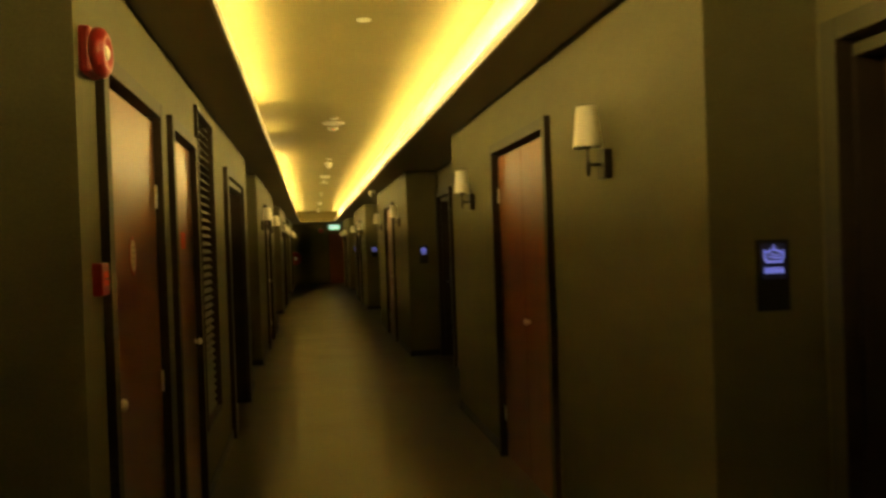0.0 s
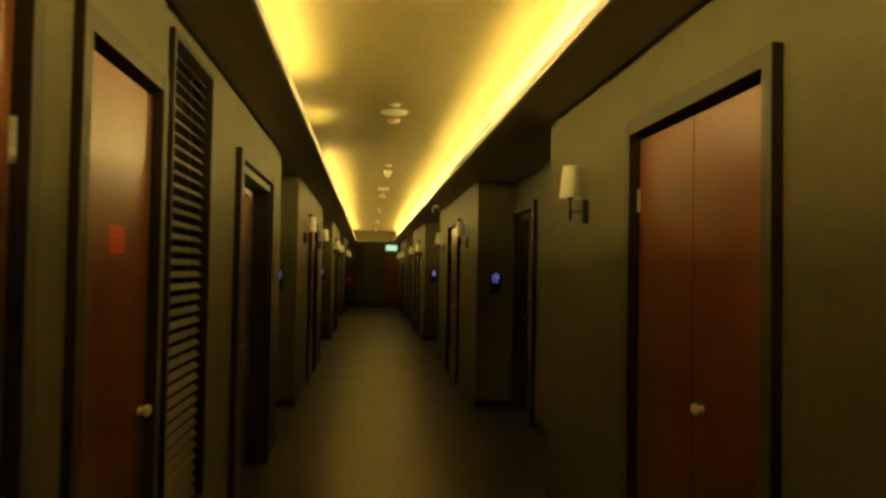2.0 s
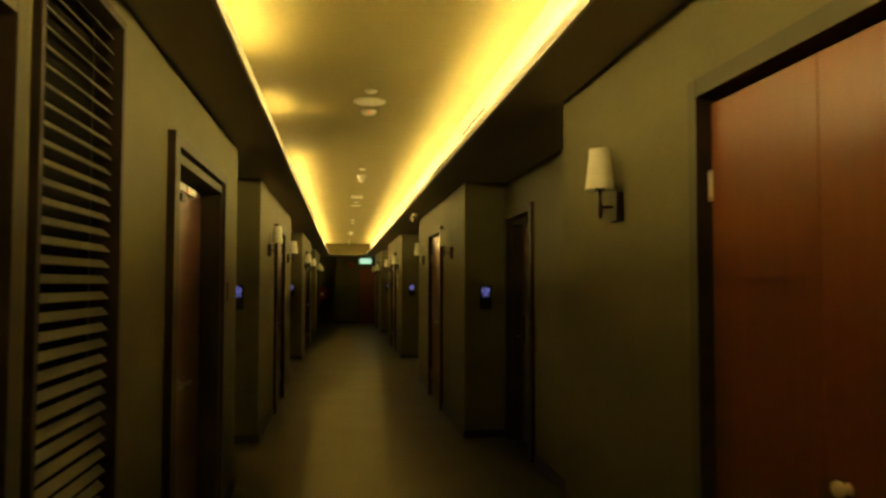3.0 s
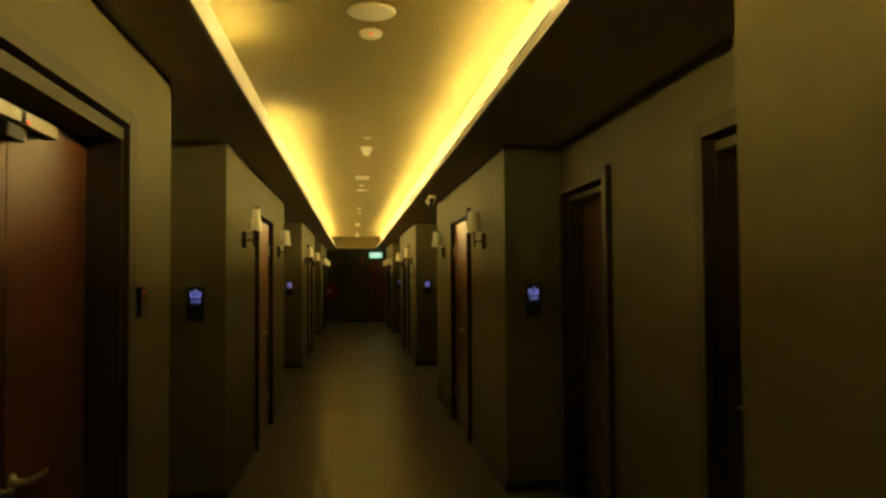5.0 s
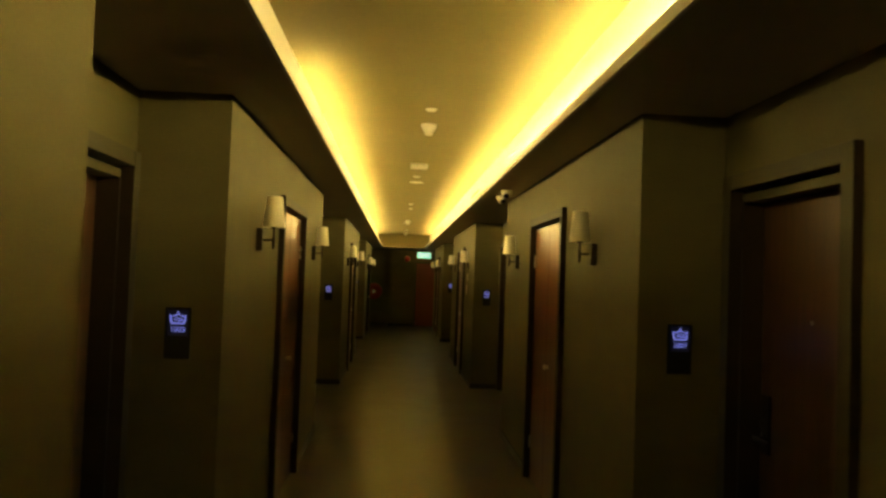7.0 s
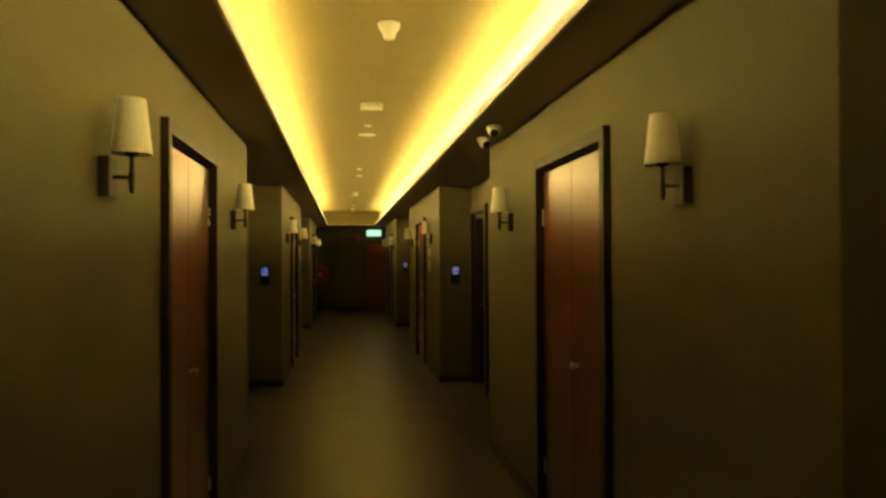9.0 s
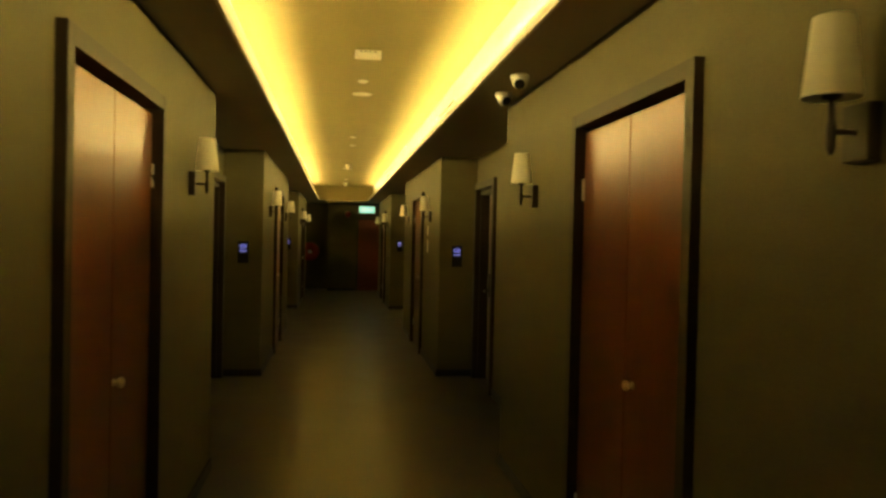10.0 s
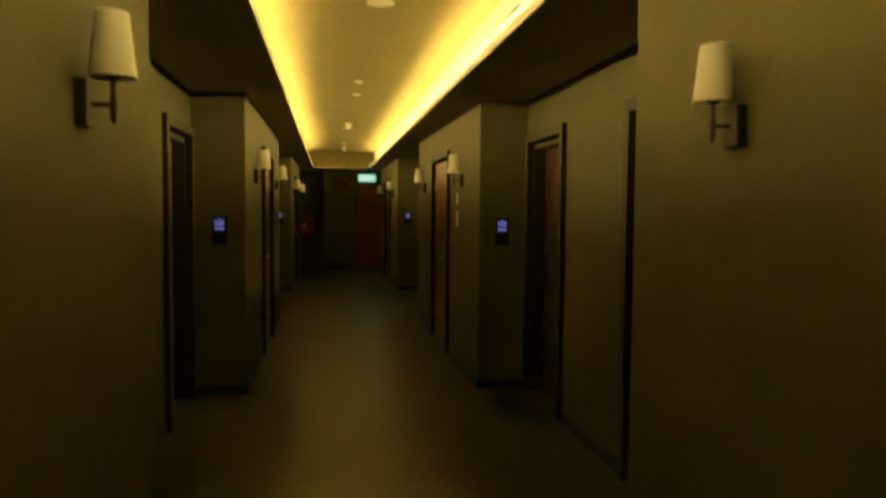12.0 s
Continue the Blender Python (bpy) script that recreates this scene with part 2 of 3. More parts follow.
structure(mesh("trim_cove_lip_north", bm, [M_CEIL]), "cream upstand closing the far end of the light cove", "trim")
structure(one_box("wall_cove_east", (COVE_R, COVE_R + 0.02, Y0, COVE_END + 0.3, SOFFIT + 0.017, CEIL), M_LIP), "upright cream back of the light cove", "wall")
structure(one_box("wall_cove_west", (COVE_L - 0.02, COVE_L, Y0, COVE_END + 0.3, SOFFIT + 0.017, CEIL), M_LIP), "upright cream back of the light cove", "wall")
structure(one_box("wall_cove_north", (COVE_L, COVE_R, COVE_END + 0.3, COVE_END + 0.32, SOFFIT + 0.017, CEIL), M_CEIL), "upright cream back of the light cove", "wall")


# skirtings
def skirting(name, pieces):
    bm = bmesh.new()
    for d in pieces:
        box(bm, *d, 0.0, 0.075, 0, 0.002)
    structure(mesh(name, bm, [M_BASE]), "low dark brown skirting board", "baseboard")


def gaps(y0, y1, cuts):
    at, res = y0, []
    for a, b in sorted(cuts):
        res.append((at, a))
        at = b
    res.append((at, y1))
    return [(a, b) for a, b in res if b - a > 0.02]


T = 0.012
p = []
for k, (ya, yb) in enumerate(blocks_r):
    c = closets_r[k]
    p += [(XR - T, XR, a, b) for a, b in gaps(ya - T, yb, [(c - CW / 2, c + CW / 2)])]
    p.append((XR, BR, ya - T, ya))
p += [(BR - T, BR, a, b) for k in range(-1, 3) for a, b in
      gaps(A_END_R + PITCH * k, A_BEG + PITCH * (k + 1) - T, [(c - RW / 2, c + RW / 2) for c in rooms_r[2 * k + 2:2 * k + 4]])]
skirting("baseboard_east", p)
p = []
for k, (ya, yb) in enumerate(blocks_l):
    cuts = [L1, L2, L3] if k == 0 else [(closets_l[k - 1] - CW / 2, closets_l[k - 1] + CW / 2)]
    p += [(XL, XL + T, a, b) for a, b in gaps(ya - T, yb, cuts)]
    p.append((BL, XL, ya - T, ya))
for (a, b), cs in zip(((-1.3, 1.90), (7.85, 9.39), (13.70, 16.94), (21.2, 24.48)), (rooms_l[:2], rooms_l[2:3], rooms_l[3:5], rooms_l[5:])):
    p += [(BL, BL + T, u, v) for u, v in gaps(a, b, [(c - RW / 2, c + RW / 2) for c in cs])]
skirting("baseboard_west", p)
skirting("baseboard_north", [(-0.42, 0.33, Y_END - T, Y_END)])


# ---- cove lighting ----
def led_strip(x, y0, y1, way, sideways=True):
    """An upright profile: one band shines up, an added hooded one lights the walls across the corridor over the lip.
    way: -1 or 1, the corridor's side.
    """
    root = new("led_strip")
    root.matrix_basis = pose(x, y0, SOFFIT + 0.016)
    n = y1 - y0

    def part(name, a, b, z0, z1, m):
        a, b = sorted((a * way, b * way))
        return one_box(name, (a, b, 0.004, n - 0.004, z0, z1), m, root)

    # side band, hood and channel sides are unseen additions that aim the light
    part("carrier", -0.012, 0.010, 0.0, 0.086, M_SATIN)
    if sideways:
        part("added_side_band", 0.0105, 0.0125, 0.055, 0.0845, M_STRIP_SIDE)
    part("added_hood", 0.0102, 0.044, 0.0850, 0.0867, M_SATIN)
    part("diode_band", -0.008, 0.008, 0.0870, 0.0895, M_STRIP)
    part("added_channel_side", -0.0122, -0.010, 0.0865, 0.0990, M_SATIN)
    part("added_channel_side", 0.0101, 0.0122, 0.0870, 0.0990, M_SATIN)
    return tagged(root, "warm yellow led strip lying hidden in the ceiling cove", "led strip", "cove light strips")


for a, b in ((Y0 + 0.05, 4.0), (4.0, 12.0), (12.0, 20.0), (20.0, 27.7)):
    led_strip(COVE_R - 0.050, a + 0.01, b - 0.01, -1)
# the short west piece has no side band, so the opposite recess stays dim
for a, b in ((Y0 + 0.05, 6.75), (7.85, 8.35), (10.15, 19.0), (19.0, 27.7)):
    led_strip(COVE_L + 0.050, a + 0.01, b - 0.01, 1, b - a > 1)


# ---- doors ----
def frame_mesh(root, w, h, side, head, proud, back):
    """A door lining: painted front and top, darker edges and reveals, told apart by face normal."""
    bm = bmesh.new()
    box(bm, -w / 2, -w / 2 + side, back, proud, 0, h, 0, 0.003)
    box(bm, w / 2 - side, w / 2, back, proud, 0, h, 0, 0.003)
    box(bm, -w / 2 + side, w / 2 - side, back, proud - 0.001, h - head, h - 0.001, 0, 0.002)
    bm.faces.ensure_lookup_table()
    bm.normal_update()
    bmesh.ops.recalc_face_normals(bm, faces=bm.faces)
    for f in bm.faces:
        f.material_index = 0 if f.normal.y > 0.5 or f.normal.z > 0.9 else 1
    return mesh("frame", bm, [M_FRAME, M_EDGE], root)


def knob(parent, x, z, y):
    bm = bmesh.new()
    lathe(bm, [(0.0, 0), (0.015, 0.0), (0.015, 0.002), (0.010, 0.004), (0.010, 0.014)], 20, pose(x, y, z) @ OUT)
    lathe(bm, [(0.010, 0.014), (0.016, 0.018), (0.0205, 0.026), (0.0185, 0.034), (0.011, 0.039), (0, 0.040)],
          20, pose(x, y, z) @ OUT)
    return tagged(mesh("knob", bm, [M_CHROME], parent), "round polished steel knob")


def lever(parent, x, z, y, way, metal=None):
    bm = bmesh.new()
    lathe(bm, [(0, 0), (0.027, 0), (0.027, 0.006), (0.011, 0.010), (0.010, 0.05), (0, 0.052)], 20, pose(x, y, z) @ OUT)
    x0, x1 = sorted((x, x + way * 0.125))
    box(bm, x0 - 0.009, x1, y + 0.040, y + 0.055, z - 0.009, z + 0.009, 0, 0.006)
    return tagged(mesh("lever_handle", bm, [metal or M_STEEL], parent), "slim metal lever handle")


def hinge(parent, x, z, y):
    bm = bmesh.new()
    lathe(bm, [(0, -0.05), (0.006, -0.05), (0.006, -0.018), (0.005, -0.017), (0.006, -0.016), (0.006, 0.016), (0.005, 0.017), (0.006, 0.018), (0.006, 0.05), (0, 0.05)],
          12, pose(x, y, z))
    box(bm, x - 0.012, x + 0.012, y - 0.004, y - 0.001, z - 0.05, z + 0.05)
    return tagged(mesh("hinge", bm, [M_STEEL], parent), "bright steel hinge")


def threshold_void(root, w, h, y):
    # near-black sheet in place of the dark space behind the leaves
    return one_box("void_sheet", (-w / 2 + 0.031, w / 2 - 0.031, y - 0.02, y, 0.002, h - 0.031), M_VOID, root)


def closet_door(knob_x):
    """Twin flush leaves in a proud lining."""
    root = new("closet_door")
    side, head, y = 0.06, 0.062, -0.012
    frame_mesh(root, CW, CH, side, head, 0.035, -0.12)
    inner = CW / 2 - side
    for s in (-1, 1):
        x0, x1 = sorted((s * 0.0025, s * (inner - 0.010)))
        leaf = one_box("leaf", (x0, x1, y - 0.04, y, 0.008, CH - head - 0.022), M_LEAF, root, 0.002)
        for z in (0.30, 1.78):
            hinge(leaf, s * (inner - 0.006), z, y + 0.004)
        if s * knob_x > 0:
            knob(leaf, knob_x, 0.985, y)
    threshold_void(root, CW, CH, -0.10)
    return tagged(root, "closed red-brown veneer double closet door in grey-green frame", "door", "closet doors along the corridor")


door_r = closet_door(-0.085)
for k, c in enumerate(closets_r):
    if k == 0:
        door_r.matrix_basis = on_right(c)
    else:
        copy_thing(door_r, on_right(c))
door_l = closet_door(-0.03)
for k, c in enumerate(closets_l):
    if k == 0:
        door_l.matrix_basis = on_left(c)
    else:
        copy_thing(door_l, on_left(c))


def service_door(w, latch, label, kind):
    """A single flush leaf. latch: -1 or 1, the side of the handle."""
    root = new("service_door")
    side, head, y = 0.06, 0.062, -0.008
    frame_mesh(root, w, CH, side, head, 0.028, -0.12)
    inner = w / 2 - side
    leaf = one_box("leaf", (-inner + 0.010, inner - 0.010, y - 0.04, y, 0.008, CH - head - 0.022), M_LEAF, root, 0.002)
    for z in (0.30, 0.92, 1.72):
        hinge(leaf, -latch * (inner - 0.006), z, y + 0.004)
    if kind == "lever":
        lever(leaf, latch * (inner - 0.055), 0.965, y, -latch)
    else:
        knob(leaf, latch * (inner - 0.07), 0.97, y)
    threshold_void(root, w, CH, -0.10)
    return tagged(root, label, "door")


# on the west wall the local x axis runs back along the corridor
d1 = service_door(L1[1] - L1[0], 1, "closed red-brown veneer service door with an oval notice", "knob")
d1.matrix_basis = on_left(sum(L1) / 2)
d2 = service_door(L2[1] - L2[0], -1, "closed narrow red-brown riser door with a red label", "knob")
d2.matrix_basis = on_left(sum(L2) / 2)


def oval(bm, rx, rz, y, depth, mi, z0=0.0):
    n = 40
    rings = [[bm.verts.new((rx * s * math.cos(2 * math.pi * i / n), yy, z0 + rz * s * math.sin(2 * math.pi * i / n))) for i in range(n)]
             for s, yy in ((1, y), (1, y + depth * 0.7), (0.985, y + depth))]
    for a, b in zip(rings, rings[1:]):
        for i in range(n):
            bm.faces.new((a[i], a[(i + 1) % n], b[(i + 1) % n], b[i])).material_index = mi
    bm.faces.new(rings[-1]).material_index = mi


bm = bmesh.new()
oval(bm, 0.058, 0.076, 0, 0.0015, 0)
oval(bm, 0.040, 0.060, 0.0015, 0.0008, 1)
for i in range(1, 8, 2):
    half = 0.024 * math.sqrt(max(0.05, 1 - ((i - 4) / 5) ** 2))
    box(bm, -half, half, 0.0024, 0.0028, (i - 4) * 0.011 - 0.0016, (i - 4) * 0.011 + 0.0016, 2)
tagged(mesh("door_notice", bm, [M_RED, M_PAPER, M_INK], None, on_left(2.59, 1.467, XL - 0.0076)), "oval red sticker with a white printed centre on the service door", "sign")
bm = bmesh.new()
box(bm, -0.065, 0.065, 0, 0.0015, -0.042, 0.042, 0)
for i in range(3):
    box(bm, -0.045, 0.045, 0.0016, 0.002, 0.018 - i * 0.02, 0.021 - i * 0.02, 1)
tagged(mesh("door_label", bm, [M_LABEL, M_LEAF], None, on_left(3.735, 1.535, XL - 0.0076)), "small red rectangular label stuck on the riser door", "sign")


def lobby_door():
    """Deep set twin leaves with magnetic locks under the head."""
    root = new("lobby_door")
    w = L3[1] - L3[0]
    frame_mesh(root, w, CH, 0.10, 0.055, 0.035, -0.16)
    inner = w / 2 - 0.10
    y = -0.11
    bm = bmesh.new()
    box(bm, -inner, inner, -0.12, 0.012, CH - 0.115, CH - 0.068, 0, 0.002)
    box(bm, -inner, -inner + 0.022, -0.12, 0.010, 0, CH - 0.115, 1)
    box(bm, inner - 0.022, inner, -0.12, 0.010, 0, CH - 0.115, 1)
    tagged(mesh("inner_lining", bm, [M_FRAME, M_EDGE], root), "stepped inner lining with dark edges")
    for s in (-1, 1):
        x0, x1 = sorted((s * 0.003, s * (inner - 0.026)))
        leaf = one_box("leaf", (x0, x1, y - 0.045, y, 0.008, CH - 0.125), M_LEAF_DARK, root, 0.002)
        lever(leaf, s * 0.055, 0.925, y, s, M_SATIN)
        x0, x1 = sorted((s * 0.015, s * 0.245))
        bm = bmesh.new()
        box(bm, x0, x1, y + 0.002, y + 0.045, CH - 0.190, CH - 0.148, 0, 0.003)
        if s < 0:
            box(bm, -0.030, -0.022, y + 0.045, y + 0.047, CH - 0.184, CH - 0.176, 1)
        tagged(mesh("magnetic_lock", bm, [M_SATIN, M_REDLED], root), "satin steel magnetic lock bar with red indicator")
    bm = bmesh.new()
    box(bm, -0.035, 0.075, y + 0.002, y + 0.034, CH - 0.236, CH - 0.194, 0, 0.004)
    lathe(bm, [(0, 0), (0.007, 0), (0.007, 0.020), (0.005, 0.024), (0, 0.024)], 12, pose(-0.045, y + 0.001, CH - 0.214) @ OUT)
    tagged(mesh("lock_armature", bm, [M_BLACK], root), "small black armature block below the lock bars")
    threshold_void(root, w, CH, -0.155)
    return tagged(root, "closed deep-set red-brown double door with magnetic locks", "door")


lobby_door().matrix_basis = on_left(sum(L3) / 2)


def room_door():
    root = new("bedroom_door")
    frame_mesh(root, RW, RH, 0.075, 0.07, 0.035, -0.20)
    inner = RW / 2 - 0.075
    y = -0.12
    bm = bmesh.new()
    box(bm, -inner + 0.001, inner - 0.001, y - 0.01, -0.022, RH - 0.125, RH - 0.086, 0, 0.002)
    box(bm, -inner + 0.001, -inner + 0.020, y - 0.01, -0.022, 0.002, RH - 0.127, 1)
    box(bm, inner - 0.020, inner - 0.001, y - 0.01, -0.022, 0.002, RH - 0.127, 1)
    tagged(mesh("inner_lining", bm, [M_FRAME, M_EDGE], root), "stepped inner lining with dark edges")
    leaf = one_box("leaf", (-inner + 0.004, inner - 0.004, y - 0.045, y, 0.008, RH - 0.075), M_ROOM, root, 0.002)
    bm = bmesh.new()
    box(bm, inner - 0.115, inner - 0.045, y, y + 0.014, 0.90, 1.16, 0, 0.004)
    tagged(mesh("lock_plate", bm, [M_BRONZE], leaf), "dark lock plate")
    lever(leaf, inner - 0.08, 0.97, y + 0.012, -1, M_BRONZE)
    bm = bmesh.new()
    lathe(bm, [(0, 0), (0.009, 0), (0.009, 0.003), (0.005, 0.004), (0, 0.004)], 14, pose(0, y, 1.50) @ OUT)
    tagged(mesh("peephole", bm, [M_STEEL], leaf), "tiny steel peephole")
    threshold_void(root, RW, RH, -0.18)
    return tagged(root, "closed dark striped wooden bedroom door in grey-green frame", "door", "bedroom doors in the recesses")


base_room = room_door()
base_room.matrix_basis = on_right(rooms_r[0], 0, BR)
for c in rooms_r[1:]:
    copy_thing(base_room, on_right(c, 0, BR))
for c in rooms_l:
    copy_thing(base_room, on_left(c, 0, BL))

# fire door in the end wall
root = new("fire_door")
frame_mesh(root, 0.94, 2.04, 0.05, 0.05, 0.02, -0.12)
leaf = one_box("leaf", (-0.415, 0.415, -0.075, -0.03, 0.008, 1.985), M_ENDDOOR, root, 0.002)
root.matrix_basis = facing_back(0.83, Y_END)
tagged(root, "closed red-brown fire door under the exit sign", "door")


# ---- louvred grille ----
root = new("louvre_grille")
y0, y1, z0, z1 = LOUVRE
w, h = y1 - y0, z1 - z0
bm = bmesh.new()
for d in ((-w / 2, -w / 2 + 0.028, 0, h), (w / 2 - 0.028, w / 2, 0, h), (-w / 2 + 0.028, w / 2 - 0.028, 0, 0.03), (-w / 2 + 0.028, w / 2 - 0.028, h - 0.03, h)):
    box(bm, d[0], d[1], -0.07, 0.022, d[2], d[3], 0, 0.002)
tagged(mesh("frame", bm, [M_EDGE], root), "dark brown frame")
# flat near-black sheet painted as the shade deep behind the slats
one_box("void_sheet", (-w / 2 + 0.03, w / 2 - 0.03, -0.09, -0.075, 0.01, h - 0.01), M_VOID, root)
bm = bmesh.new()
box(bm, -w / 2 + 0.026, w / 2 - 0.026, -0.0018, 0.0018, -0.0165, 0.0165, 0, 0.0015)
bmesh.ops.recalc_face_normals(bm, faces=bm.faces)
slat_mesh = bpy.data.meshes.new("slat")
bm.to_mesh(slat_mesh)
bm.free()
slat_mesh.materials.append(M_LOUVRE)
n = 37
for i in range(n):
    s = new("slat", slat_mesh)
    s.parent = root
    s.matrix_basis = pose(0, -0.020, 0.055 + (h - 0.11) * i / (n - 1), 42 + random.uniform(-1, 1))
root.matrix_basis = on_left((y0 + y1) / 2, z0)
tagged(root, "tall grey-green louvred ventilation grille set in the wall", "ventilation grille")


# ---- wall lamps ----
def wall_lamp():
    root = new("wall_lamp")
    bm = bmesh.new()
    box(bm, -0.042, 0.042, 0, 0.034, -0.063, 0.063, 0, 0.004)
    bmesh.ops.recalc_face_normals(bm, faces=bm.faces)
    bm.normal_update()
    for f in bm.faces:
        f.material_index = 1 if f.normal.y > 0.8 else 0
    mesh("back_plate", bm, [M_BRONZE, M_FRAME], root)
    bm = bmesh.new()
    lathe(bm, [(0, 0.02), (0.0065, 0.02), (0.0065, 0.090), (0, 0.090)], 12, OUT)
    lathe(bm, [(0.014, 0.024), (0.012, 0.032), (0.0065, 0.036)], 14, OUT)
    lathe(bm, [(0, -0.052), (0.004, -0.050), (0.008, -0.040), (0.010, -0.015), (0.010, 0.012), (0.007, 0.020), (0.007, 0.066), (0.020, 0.070), (0.022, 0.082), (0.016, 0.090), (0, 0.090)],
          16, pose(0, 0.090, 0))
    mesh("arm", bm, [M_BRONZE], root)
    bm = bmesh.new()
    lathe(bm, [(0.061, 0.072), (0.0425, 0.244), (0.0405, 0.244), (0.059, 0.072), (0.061, 0.072)], 32, pose(0, 0.090, 0))
    lathe(bm, [(0.0578, 0.078), (0.006, 0.079)], 32, pose(0, 0.090, 0))
    mesh("shade", bm, [M_SHADE], root)
    return tagged(root, "unlit wall lamp with tapered cream fabric shade on bronze arm", "wall lamp", "wall lamps beside the closet doors")


lamp = wall_lamp()
lamp.matrix_basis = on_right(2.65, 1.788)
for y in (5.34, 10.18, 12.90, 17.73, 20.45, 25.28, 28.0):
    copy_thing(lamp, on_right(y, 1.788))
for y in (10.17, 12.88, 17.72, 20.44, 25.26, 27.98):
    copy_thing(lamp, on_left(y, 1.80))


# ---- room number panels on the recess ends ----
def text_mesh(body, size, depth=0.0006):
    cu = bpy.data.curves.new("number", "FONT")
    cu.body, cu.size, cu.extrude, cu.align_x, cu.align_y = body, size, depth, "CENTER", "CENTER"
    ob = new("number_text", cu)
    me = bpy.data.meshes.new_from_object(ob.evaluated_get(bpy.context.evaluated_depsgraph_get()))
    bpy.data.objects.remove(ob)
    return me


def crest(bm, y):
    """A bowl-shaped emblem: a thick rim, two curved bands inside and a small peak."""
    def poly(pts):
        a = [bm.verts.new((x, y, z)) for x, z in pts]
        b = [bm.verts.new((x, y + 0.0006, z)) for x, z in pts]
        bm.faces.new(b)
        for i in range(len(a)):
            j = (i + 1) % len(a)
            bm.faces.new((a[i], a[j], b[j], b[i]))
    for k in (-1, 1):
        poly([(k * x, z) for x, z in ((0.036, 0.024), (0.036, -0.004), (0.029, -0.021), (0.021, -0.014), (0.028, 0.001), (0.028, 0.017))][::k])
        poly([(k * x, z) for x, z in ((0.0270, 0.0165), (0.0270, 0.011), (0.012, 0.015), (0.0002, 0.021), (0.0002, 0.027), (0.013, 0.0215))][::k])
    poly([(-0.0285, -0.0212), (0.0285, -0.0212), (0.0205, -0.0138), (-0.0205, -0.0138)])
    poly([(-0.020, -0.006), (-0.006, -0.009), (0.020, -0.002), (0.020, 0.003), (-0.006, -0.003), (-0.020, 0.0)])
    poly([(-0.020, 0.004), (-0.006, 0.002), (0.018, 0.009), (0.012, 0.012), (-0.006, 0.007), (-0.020, 0.009)])
    poly([(-0.007, 0.029), (0.007, 0.029), (0.0, 0.040)])


def number_panel(body):
    root = new("room_number_panel")
    bm = bmesh.new()
    box(bm, -0.058, 0.058, 0, 0.012, -0.117, 0.117, 0, 0.003)
    mesh("housing", bm, [M_BLACK], root)
    bm = bmesh.new()
    box(bm, -0.044, 0.044, 0.0122, 0.0126, -0.012, 0.104)
    tagged(mesh("display", bm, [M_DIM], root), "dim blue display")
    bm = bmesh.new()
    crest(bm, 0.013)
    tagged(mesh("emblem", bm, [M_BLUE], root, pose(0, 0, 0.062)), "glowing blue emblem")
    if body:
        me = text_mesh(body, 0.034)
        me.materials.append(M_BLUE)
        t = new("number", me)
    else:
        bm = bmesh.new()
        for i in range(4):
            box(bm, -0.034 + i * 0.018, -0.021 + i * 0.018, -0.010, 0.010, -0.0005, 0.0005)
        t = mesh("number", bm, [M_BLUE])
    t.parent = root
    t.matrix_basis = pose(0, 0.0134, 0.016, 90, 0, 180)
    tagged(t, "glowing blue room number")
    return tagged(root, "black wall panel with glowing blue emblem and room number", "room number panel", "room number panels")


for body, x, y in (("", 1.158, blocks_r[0][0]), ("1007", 1.140, blocks_r[1][0]), ("1003", -1.176, blocks_l[1][0])):
    number_panel(body).matrix_basis = facing_back(x, y, 1.332)
plain = number_panel("")
plain.matrix_basis = facing_back(1.135, blocks_r[2][0], 1.335)
for x, y in ((-1.18, blocks_l[2][0]), (1.135, blocks_r[3][0]), (-1.18, blocks_l[3][0])):
    copy_thing(plain, facing_back(x, y, 1.335))


# ---- alarm devices, card reader, notices ----
root = new("fire_alarm_sounder")
bm = bmesh.new()
box(bm, -0.062, 0.062, 0, 0.035, -0.070, 0.070, 0, 0.010)
mesh("base", bm, [M_RED], root)
bm = bmesh.new()
lathe(bm, [(0.060, 0.026), (0.072, 0.034), (0.076, 0.046), (0.073, 0.060), (0.060, 0.070), (0.048, 0.072), (0.040, 0.064), (0.030, 0.061), (0, 0.062)], 32, OUT)
mesh("horn", bm, [M_RED], root)
bm = bmesh.new()
lathe(bm, [(0, 0.0625), (0.022, 0.0625), (0.020, 0.069), (0.010, 0.073), (0, 0.074)], 20, OUT)
tagged(mesh("lens", bm, [M_PLASTIC], root), "pale clear strobe lens")
root.matrix_basis = on_left(2.02, 2.085)
tagged(root, "round glossy red fire alarm sounder on the wall", "fire alarm")

root = new("fire_call_point")
bm = bmesh.new()
box(bm, -0.040, 0.040, 0, 0.030, -0.050, 0.050, 0, 0.005)
mesh("housing", bm, [M_RED], root)
bm = bmesh.new()
box(bm, -0.026, 0.026, 0.0302, 0.032, -0.020, 0.024, 0, 0.0007)
tagged(mesh("break_glass", bm, [M_LABEL], root), "paler red break-glass pane")
bm = bmesh.new()
box(bm, -0.018, 0.018, 0.0322, 0.0328, -0.002, 0.004)
tagged(mesh("print", bm, [M_INK], root), "dark printed bar")
root.matrix_basis = on_left(2.055, 1.40)
tagged(root, "square red break-glass fire call point on the wall", "call point")

